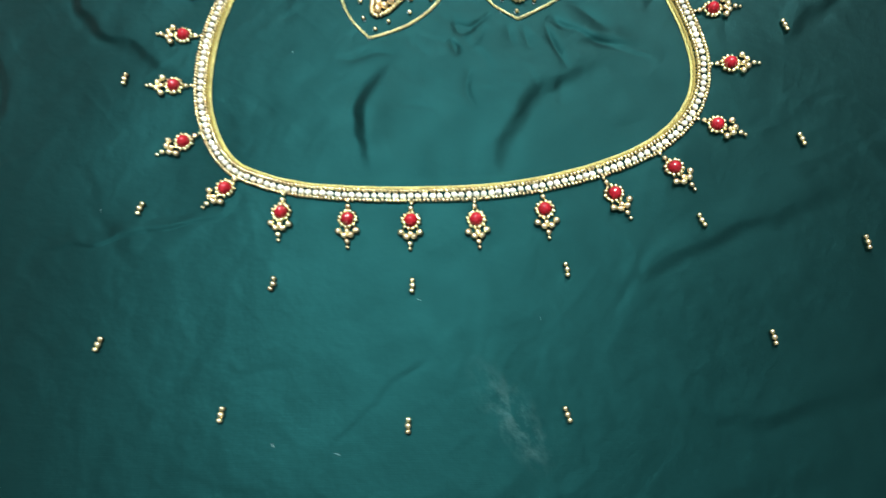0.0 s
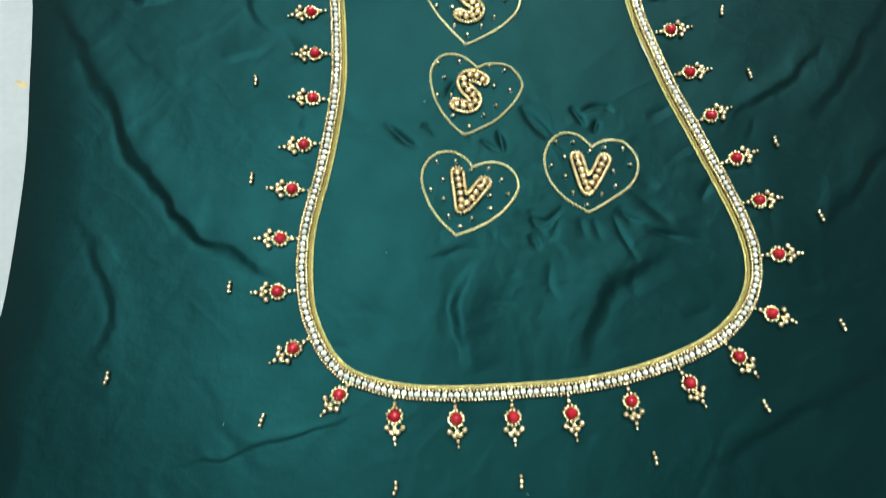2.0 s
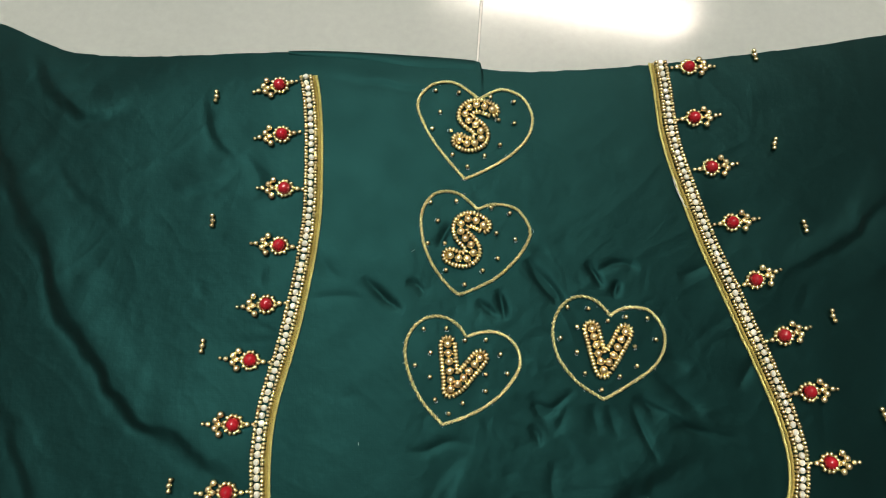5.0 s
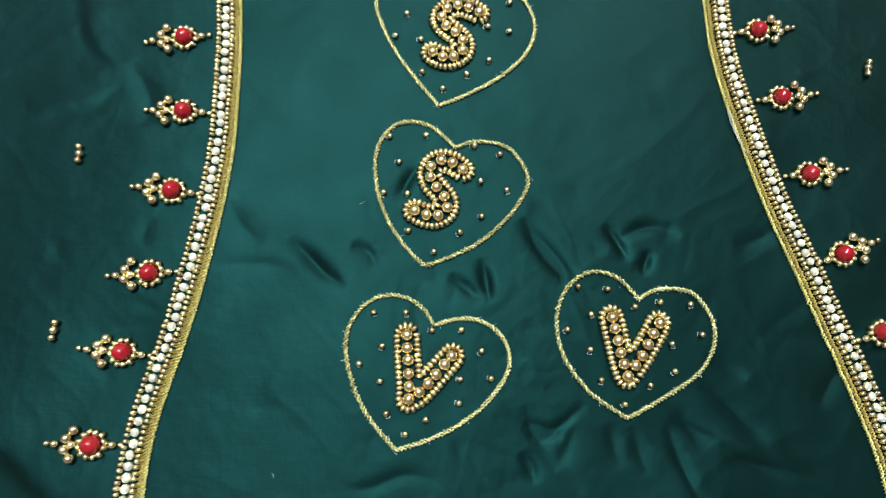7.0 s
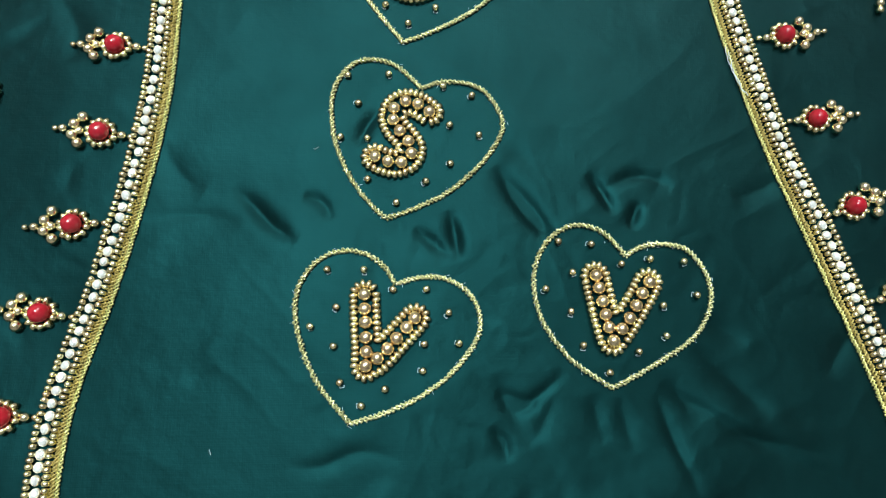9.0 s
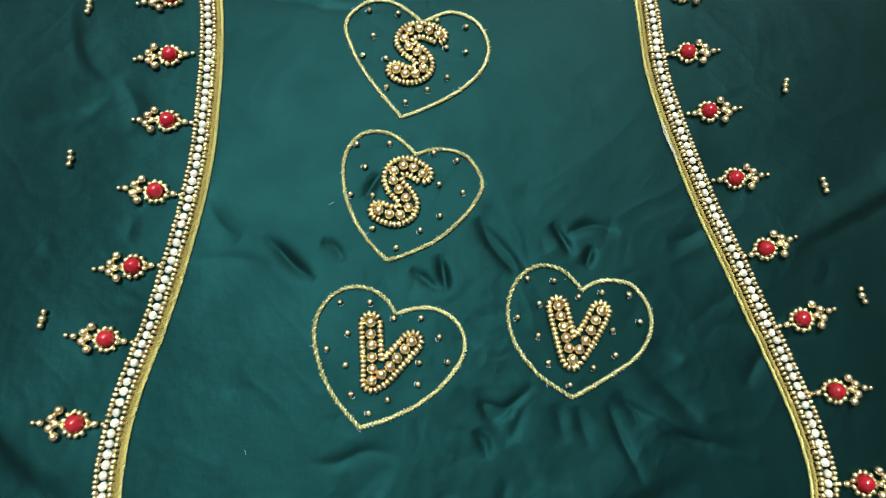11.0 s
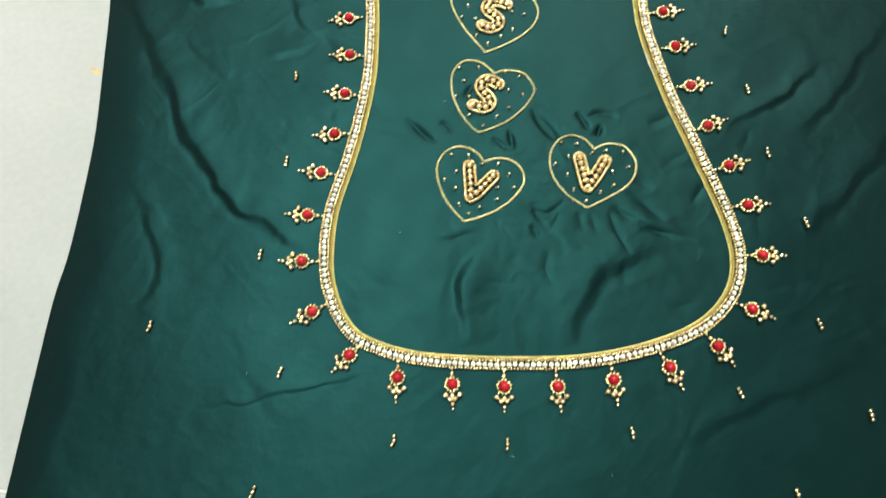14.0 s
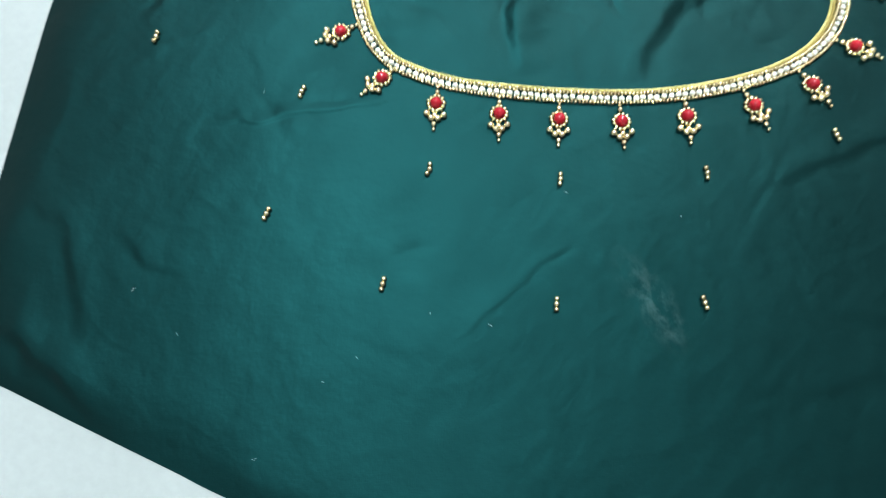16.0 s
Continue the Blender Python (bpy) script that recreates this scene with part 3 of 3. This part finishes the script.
def neckline(blouse):
    border = tagged(new("neckline_border"), "gold beaded neckline border with a row of rhinestones")
    border.parent = blouse
    line = resample(NECK, 3.05)
    tan = tangents(line)
    stone = stone_mesh()
    for (x, y), (tx, ty) in zip(line, tan):
        piece("rhinestone", stone, border, rest(x + rnd.uniform(-0.2, 0.2), y + rnd.uniform(-0.2, 0.2), 0.35, math.degrees(math.atan2(ty, tx)) + rnd.uniform(-20, 20), rnd.uniform(-14, 14)) @ pose(0, 0, 0, rnd.uniform(-14, 14)) @ Matrix.Diagonal((rnd.uniform(0.96, 1.12), rnd.uniform(0.9, 1.02), 1, 1)))
    bead = bead_mesh("seed_bead", GOLD, 2.1 * MM, 1.52 * MM)
    # the beads of both rows: single pieces round the middle of the neck, joined further out
    rest_bm = bmesh.new()
    for d in (-2.12, 2.2):
        row = resample(offset(NECK, -d), 1.58)
        tr = tangents(row)
        single = 0
        for (x, y), (tx, ty) in zip(row, tr):
            ang = math.degrees(math.atan2(ty, tx)) + rnd.uniform(-10, 10)
            m = rest(x + rnd.uniform(-0.14, 0.14), y + rnd.uniform(-0.14, 0.14), 0.9, ang, rnd.uniform(-12, 12)) @ Matrix.Diagonal((rnd.uniform(0.88, 1.08), rnd.uniform(0.88, 1.06), 1, 1))
            if y > 196 and single < 290:
                single += 1
                piece("seed_bead", bead, border, m)
            else:
                before = len(rest_bm.verts)
                rest_bm.from_mesh(bead)
                rest_bm.verts.ensure_lookup_table()
                for vert in rest_bm.verts[before:]:
                    vert.co = m @ vert.co
    more = part("seed_bead_edging", rest_bm, GOLD, border, "rows of small gold seed beads")
    tagged(more, kind="stuff")
    # zari cords along the inner edge, spread wider on the upright sides
    wide = np.clip(np.minimum(np.abs(NECK[:, 1] - 112) / 60, 1), 0, 1)
    bm = bmesh.new()
    cord_mesh(bm, offset(NECK, -(3.05 + wide * np.where(NECK[:, 0] > 60, 0.95, 0.65))), 0.7, 1.9, 0.0, thick=0.56)
    part("dark_cord", bm, ZARI_DARK, border, "dull dark gold zari cord")
    bm = bmesh.new()
    cord_mesh(bm, offset(NECK, -(3.75 + wide * np.where(NECK[:, 0] > 60, 1.6, 1.1))), 0.56, 2.0, 0.15, thick=0.55)
    part("bright_cord", bm, ZARI_NECK, border, "bright twisted gold zari cord")


PENDANTS = [(-106.8, 338.4, 196), (-105.0, 314.3, 188), (-102.9, 288.7, 177), (-104.3, 262.9, 174), (-109.0, 237.7, 184), (-115.1, 214.5, 175), (-120.4, 189.0, 178), (-121.6, 163.0, 180), (-114.5, 136.2, 211), (-93.6, 113.9, 226), (-69.0, 103.1, 268), (-41.3, 100.1, 272), (-15.2, 99.2, 270),
            (11.7, 99.5, 276), (39.6, 103.2, 277), (67.9, 109.7, 299), (92.8, 120.4, 308), (112.5, 139.7, 337), (121.3, 168.5, 0), (117.3, 196.7, 5), (110.3, 220.2, 16), (100.9, 244.4, 20), (94.5, 270.7, 7), (88.0, 296.4, 7), (82.8, 320.4, 6), (83.5, 346.5, 1)]


def pendants(blouse):
    red = bead_mesh("red_bead", RED, 5.15 * MM, 5.15 * MM, 20, 12, hole=False)
    small = bead_mesh("small_bead", GOLD, 2.4 * MM, 1.7 * MM)
    big = bead_mesh("round_bead", PALE_GOLD, 3.1 * MM, 2.95 * MM, 12, 8, hole=False)
    mid = bead_mesh("middle_bead", PALE_GOLD, 2.45 * MM, 2.4 * MM, 12, 8, hole=False)
    tiny = bead_mesh("tiny_bead", GOLD, 1.75 * MM, 1.7 * MM)
    for x, y, angle in PENDANTS:
        m = tagged(new("pendant_motif"), "drop-shaped motif with a red bead ringed by gold beads")
        m.parent = blouse
        m.matrix_local = Matrix.Translation(on_cloth(x, y, 0)) @ pose(0, 0, 0, 0, 0, angle)
        base = on_cloth(x, y, 0)
        ca, sa = math.cos(radians(angle)), math.sin(radians(angle))

        def at(u, v, lift, turn=0.0):
            u, v = u + rnd.uniform(-0.16, 0.16), v + rnd.uniform(-0.16, 0.16)
            w = on_cloth(x + u * ca - v * sa, y + u * sa + v * ca, lift)
            return pose(u * MM, v * MM, w.z - base.z, 0, rnd.uniform(-12, 12), turn + rnd.uniform(-14, 14))

        piece("red_bead", red, m, at(0, 0, 2.1, rnd.uniform(0, 360)))
        count = 12
        for k in range(count):
            a = 360 * (k + 0.5) / count
            piece("small_bead", small, m, at(3.4 * math.cos(radians(a)), 3.4 * math.sin(radians(a)), 0.9, a + (90 if k % 3 else 30)))
        for v in (-3.75, 3.75):
            piece("round_bead", big, m, at(5.2, v, 1.3))
        for v in (-1.5, 1.5):
            piece("round_bead", big, m, at(7.1, v, 1.35))
        piece("middle_bead", mid, m, at(5.5, 0, 1.1))
        piece("middle_bead", mid, m, at(9.9, 0, 1.15))
        piece("tip_bead", tiny, m, at(12.2, 0, 0.85))
        piece("middle_bead", mid, m, at(-5.5, 0, 1.05))
        piece("link_bead", tiny, m, at(-7.8, 0, 0.85))


def drops(blouse):
    big = bead_mesh("drop_bead", PALE_GOLD, 2.65 * MM, 2.5 * MM, 12, 8, hole=False)
    small = bead_mesh("drop_end_bead", GOLD, 2.3 * MM, 2.1 * MM)
    spots = [(-135.2, 333, 82), (-133.4, 274.5, 88), (-134.8, 220.8, 75), (-143.9, 166.3, 80), (-196.7, 127.2, 75), (-128.2, 104.8, 70), (-69.9, 72.5, 76), (-14.0, 71.7, 88), (47.2, 77.7, 97), (101.6, 97.5, 118), (145.8, 132.3, 110),
             (147.2, 187.0, 104), (132.4, 228.2, 100), (126.2, 268.0, 98), (118.4, 307.2, 80), (116.1, 352.6, 92), (163.7, 87.5, 98), (123.1, 50.5, 100), (44.3, 22.1, 110), (-14.4, 18.0, 84), (-85.3, 21.7, 86), (-136.4, 48.2, 74)]
    for x, y, angle in spots:
        m = tagged(new("bead_drop"), "short upright stitch of three gold beads")
        m.parent = blouse
        m.matrix_local = rest(x, y, 0, angle)
        for u, me in ((-2.2, small), (0.0, big), (2.2, small)):
            piece("bead", me, m, pose(u * MM, rnd.uniform(-0.35, 0.35) * MM, 1.1 * MM, 0, rnd.uniform(-10, 10), rnd.uniform(-15, 15)))


def heart(blouse, right, left, stroke, specks, letter, shift=(0, 0), fuzzy=0.6):
    """A heart drawn in gold cord round a beaded letter. right and left run from the notch to the tip; stroke is the letter's line of pearls."""
    right, left, specks = ([(x + shift[0], y + shift[1]) for x, y in points] for points in (right, left, specks))
    stroke = [[(x + shift[0], y + shift[1]) for x, y in arm] for arm in stroke]
    m = tagged(new("heart_motif"), "gold cord heart round a beaded letter " + letter)
    m.parent = blouse
    bm = bmesh.new()
    a, b = spline(right, 10), spline(left, 10)
    cord_mesh(bm, a, 0.65, 2.4, 0.05, thick=0.6)
    cord_mesh(bm, b, 0.65, 2.4, 0.05, thick=0.6)
    part("cord_outline", bm, ZARI, m, "twisted gold zari cord outline")
    bm = bmesh.new()
    for px, py in np.vstack([resample(a, 1.6), resample(b, 1.6)]):
        if rnd.random() < fuzzy:
            q, ln, sx, sy = rnd.uniform(0, 6.28), rnd.uniform(0.5, 1.3), rnd.gauss(0, 0.5), rnd.gauss(0, 0.5)
            cord_mesh(bm, np.array([(px + sx, py + sy), (px + sx + ln * math.cos(q), py + sy + ln * math.sin(q))]), 0.09, 4.0, 0.3, strands=1)
    tagged(part("fuzz", bm, THREAD, m, "fine pale fibres along the cord"), kind="stuff")
    pearl = bead_mesh("pearl", PEARL, 3.55 * MM, 3.55 * MM, 16, 10, hole=False)
    seed = bead_mesh("edge_bead", GOLD, 2.65 * MM, 1.58 * MM)
    lone = bead_mesh("lone_bead", GOLD, 2.05 * MM, 1.9 * MM)
    centre, edge = [], []
    for arm in stroke:
        line = spline(arm, 12)
        centre.append(line)
        for x, y in resample(line, 3.75):
            if all(math.hypot(x - p[0], y - p[1]) > 2.6 for p in edge):
                edge.append((x, y))
    for x, y in edge:
        piece("pearl", pearl, m, rest(x + rnd.uniform(-0.15, 0.15), y + rnd.uniform(-0.15, 0.15), 1.7, rnd.uniform(0, 360)))
    allc = np.vstack([resample(c, 0.5) for c in centre])
    ring = []
    for line in centre:
        fine = resample(line, 0.35)
        tan = tangents(fine)
        nor = np.column_stack([-tan[:, 1], tan[:, 0]])
        sides = [fine + nor * 2.98]
        e, t = fine[-1], math.atan2(tan[-1][1], tan[-1][0])
        sides.append(np.array([(e[0] + 2.98 * math.cos(t + q), e[1] + 2.98 * math.sin(t + q)) for q in np.linspace(1.5, -1.5, 14)]))
        sides.append((fine - nor * 2.98)[::-1])
        e, t = fine[0], math.atan2(-tan[0][1], -tan[0][0])
        sides.append(np.array([(e[0] + 2.98 * math.cos(t + q), e[1] + 2.98 * math.sin(t + q)) for q in np.linspace(1.5, -1.5, 14)]))
        loop = resample(np.vstack(sides), 0.25, True)
        for p, t in zip(loop, tangents(loop, True)):
            if np.hypot(*(allc - p).T).min() < 2.8:
                continue
            if ring and min(math.hypot(p[0] - q[0], p[1] - q[1]) for q in ring) < 1.42:
                continue
            ring.append((p[0], p[1], math.degrees(math.atan2(t[1], t[0]))))
    for x, y, ang in ring:
        piece("edge_bead", seed, m, rest(x, y, 0.9, ang + rnd.uniform(-9, 9), rnd.uniform(-8, 8)))
    bm = bmesh.new()
    for x, y in specks:
        piece("lone_bead", lone, m, rest(x, y, 0.9, rnd.uniform(0, 360), rnd.uniform(-25, 25)))
        a = rnd.uniform(2.6, 5.2)
        size = rnd.uniform(0.0, 0.6)
        end = np.array([(x + 0.5 * math.cos(a), y + 0.5 * math.sin(a)), (x + (0.9 + size) * math.cos(a - 0.3), y + (0.9 + size) * math.sin(a - 0.3)), (x + (1.0 + size) * math.cos(a + 0.35), y + (1.0 + size) * math.sin(a + 0.35)), (x + (1.0 + 0.5 * size) * math.cos(a + 0.7), y + (1.0 + 0.5 * size) * math.sin(a + 0.7))])
        cord_mesh(bm, spline(end, 5), 0.13, 1.4, 0.25, strands=1)
    tagged(part("thread_ends", bm, THREAD, m, "tiny pale thread ends"), kind="stuff")


def hearts(blouse):
    heart(blouse, [(-15.4, 331.0), (-8.4, 334.9), (-3.2, 335.6), (4.0, 332.2), (8.0, 325.3), (8.4, 318.0), (4.6, 310.0), (-3.6, 302.4), (-14.5, 296.2), (-23.2, 292.6)],
          [(-15.4, 331.0), (-20.0, 335.0), (-25.0, 338.8), (-30.0, 340.0), (-36.5, 338.6), (-41.8, 334.0), (-43.7, 328.0), (-41.6, 320.5), (-37.0, 311.0), (-29.5, 300.3), (-23.2, 292.6)],
          [[(-10.0, 325.2), (-13.3, 326.7), (-17.0, 327.4), (-20.6, 326.0), (-22.3, 322.8), (-20.3, 319.4), (-17.0, 317.0), (-15.0, 313.8), (-16.2, 310.4), (-19.5, 308.8), (-22.5, 309.0), (-25.2, 310.6)]],
          [(-35.3, 335.5), (-24.7, 334.4), (-10.2, 331.9), (0.5, 329.4), (-33.6, 324.7), (-37.3, 316.6), (-28.9, 315.5), (-28.5, 304.1), (-21.9, 298.4), (-14.0, 303.4), (-6.8, 308.5), (0.2, 318.9), (-6.9, 320.5)], "S", (-0.25, 0.15))
    heart(blouse, [(-18.0, 278.1), (-12.4, 280.0), (-6.1, 279.9), (-0.5, 277.7), (3.6, 272.3), (4.9, 266.8), (2.5, 261.0), (-2.5, 254.6), (-10.5, 247.5), (-19.5, 243.0), (-27.3, 240.2)],
          [(-18.0, 278.1), (-21.2, 281.5), (-25.2, 284.9), (-31.0, 286.7), (-36.5, 285.6), (-40.6, 281.6), (-42.7, 276.0), (-42.8, 269.0), (-41.5, 261.5), (-37.5, 252.0), (-31.8, 244.4), (-27.3, 240.2)],
          [[(-15.6, 270.6), (-18.9, 272.8), (-22.2, 273.5), (-25.1, 271.9), (-26.0, 268.8), (-24.7, 265.6), (-22.4, 263.2), (-20.5, 260.0), (-21.4, 257.0), (-24.4, 255.5), (-27.4, 255.9), (-30.5, 257.3)]],
          [(-38.6, 281.6), (-27.2, 282.1), (-11.8, 278.7), (-3.7, 276.0), (-35.5, 273.1), (-40.2, 263.1), (-32.8, 263.0), (-32.5, 251.1), (-24.6, 244.6), (-16.6, 250.6), (-9.9, 255.7), (-1.9, 264.2), (-10.0, 267.1)], "S", (-0.3, 0.45))
    heart(blouse, [(-24.4, 222.6), (-17.7, 224.4), (-11.8, 224.2), (-6.0, 221.2), (-2.5, 215.6), (-2.6, 209.4), (-6.1, 203.6), (-11.5, 197.8), (-19.5, 192.6), (-28.5, 188.9), (-35.5, 187.0)],
          [(-24.4, 222.6), (-27.4, 227.1), (-31.9, 230.5), (-37.5, 231.6), (-43.0, 230.1), (-47.3, 226.3), (-50.0, 221.0), (-50.4, 215.0), (-49.2, 208.8), (-46.2, 201.0), (-42.2, 194.6), (-35.5, 187.0)],
          [[(-32.5, 219.6), (-32.1, 212.0), (-31.6, 205.0), (-31.7, 201.1)], [(-31.7, 201.1), (-28.6, 203.2), (-24.3, 207.9), (-19.2, 213.5)]],
          [(-42.5, 226.3), (-32.9, 226.4), (-25.1, 221.1), (-16.3, 221.2), (-39.8, 216.4), (-46.3, 211.3), (-40.2, 206.3), (-38.3, 197.1), (-32.7, 191.4), (-26.8, 195.4), (-17.2, 200.0), (-16.8, 206.8), (-7.8, 207.0), (-10.4, 215.0)], "V", (-0.35, 0.0))
    heart(blouse, [(36.8, 230.1), (41.7, 232.7), (47.9, 233.4), (53.8, 231.7), (57.9, 226.8), (59.5, 220.3), (57.9, 213.8), (54.0, 208.5), (48.0, 204.1), (39.5, 199.3), (31.4, 195.1)],
          [(36.8, 230.1), (34.0, 233.8), (29.6, 237.4), (23.8, 238.6), (18.8, 236.8), (14.9, 233.0), (12.3, 227.3), (11.8, 220.8), (13.2, 213.6), (17.1, 207.0), (22.0, 201.5), (31.4, 195.1)],
          [[(28.2, 224.6), (29.5, 217.6), (30.9, 210.8), (31.9, 207.4)], [(31.9, 207.4), (34.8, 211.0), (38.9, 217.1), (42.3, 222.9)]],
          [(18.6, 234.0), (27.6, 233.3), (35.5, 227.9), (43.4, 229.3), (52.5, 228.6), (22.1, 225.6), (14.8, 221.1), (21.3, 215.1), (24.2, 206.2), (30.8, 199.2), (38.8, 204.6), (46.4, 208.7), (46.1, 216.8), (55.4, 219.5)], "V", (0.25, 0.3), 0.95)


def specks():
    """Lint and thread crumbs on the cloth, hair and dirt on the tiles."""
    bm = bmesh.new()
    for x, y in ((-105.2, -18.7), (-92.7, -8.5), (-186.7, 12.8), (-40.5, 7.8), (-11.4, 66.1), (-128.6, -49.3), (-165.8, -4.0), (-145.2, 104.3), (-64.7, 10.8), (36.2, 58.2), (-47.1, 260.4), (-70.2, 180.2)):
        a, ln = rnd.uniform(0, 6.28), rnd.uniform(0.5, 1.2)
        ends = [(x - ln * math.cos(a), y - ln * math.sin(a)), (x + rnd.uniform(-0.4, 0.4), y + rnd.uniform(-0.4, 0.4)), (x + ln * math.cos(a), y + ln * math.sin(a))]
        cord_mesh(bm, spline(ends, 5), 0.11, 1.2, 0.05, strands=1)
    lint = part("lint", bm, LINT, None, "tiny white lint crumbs lying on the green silk")
    tagged(lint, category="lint", kind="stuff")
    bm = bmesh.new()
    for path in ([(70.0, 292.5), (70.4, 289), (71.3, 285.5), (72.8, 281.5), (74.2, 278.2)], [(70.7, 291.0), (71.5, 287.6), (72.0, 284.0), (73.9, 280.4)], [(72.2, 283.5), (73.4, 280.0), (75.4, 277.4)]):
        cord_mesh(bm, spline(path, 6), 0.2, 3.0, 0.9, strands=1)
    loose = part("loose_thread", bm, THREAD, None, "loose pale blue thread ends beside the neckline border")
    tagged(loose, category="thread", kind="stuff")
    bm = bmesh.new()
    for x, y, a, ln in ((-261.9, 28.5, 1.3, 1.8), (-254.0, 66.7, 1.9, 2.6), (-268, 39.5, 0.1, 3.0)):
        pts = spline([(x - ln * math.cos(a), y - ln * math.sin(a)), (x + 0.6, y), (x + ln * math.cos(a), y + ln * math.sin(a))], 6)
        rows_v = []
        for k, (px, py) in enumerate(pts):
            w = 0.16 * math.sin(math.pi * (k + 0.5) / len(pts))
            rows_v.append([bm.verts.new(((px + w * dx) * MM, (py + w * dy) * MM, FLOOR_Z + dz * MM)) for dx, dy, dz in ((1, 0, 0.02), (0, 0, 0.35), (-1, 0, 0.02))])
        for r0, r1 in zip(rows_v, rows_v[1:]):
            for k in range(2):
                bm.faces.new((r0[k], r0[k + 1], r1[k + 1], r1[k]))
    hair = part("hair", bm, DIRT, None, "dark hairs and crumbs lying on the tile floor")
    tagged(hair, category="hair", kind="stuff")
    bm = bmesh.new()
    for x, y, r in ((-253.0, 279.5, 2.0), (-255.6, 281.3, 1.1), (-257.2, 279.0, 0.6)):
        ring = [bm.verts.new(((x + r * (1 + 0.25 * math.sin(3 * k)) * math.cos(k * 0.45) * 1.25) * MM, (y + r * (1 + 0.2 * math.cos(5 * k)) * math.sin(k * 0.45)) * MM, FLOOR_Z + 0.00004)) for k in range(14)]
        bm.faces.new(ring)
    stain = part("stain", bm, STAIN, None, "dried yellowish stain on the tile floor")
    tagged(stain, category="stain", kind="stuff")


room()
tube_light()
ceiling_lamp()
blouse = tagged(new("blouse_panel"), "dark green silk blouse panel with beaded embroidery spread on floor", "blouse fabric")
cloth(blouse)
hearts(blouse)
drops(blouse)
specks()
pendants(blouse)
neckline(blouse)
floor()
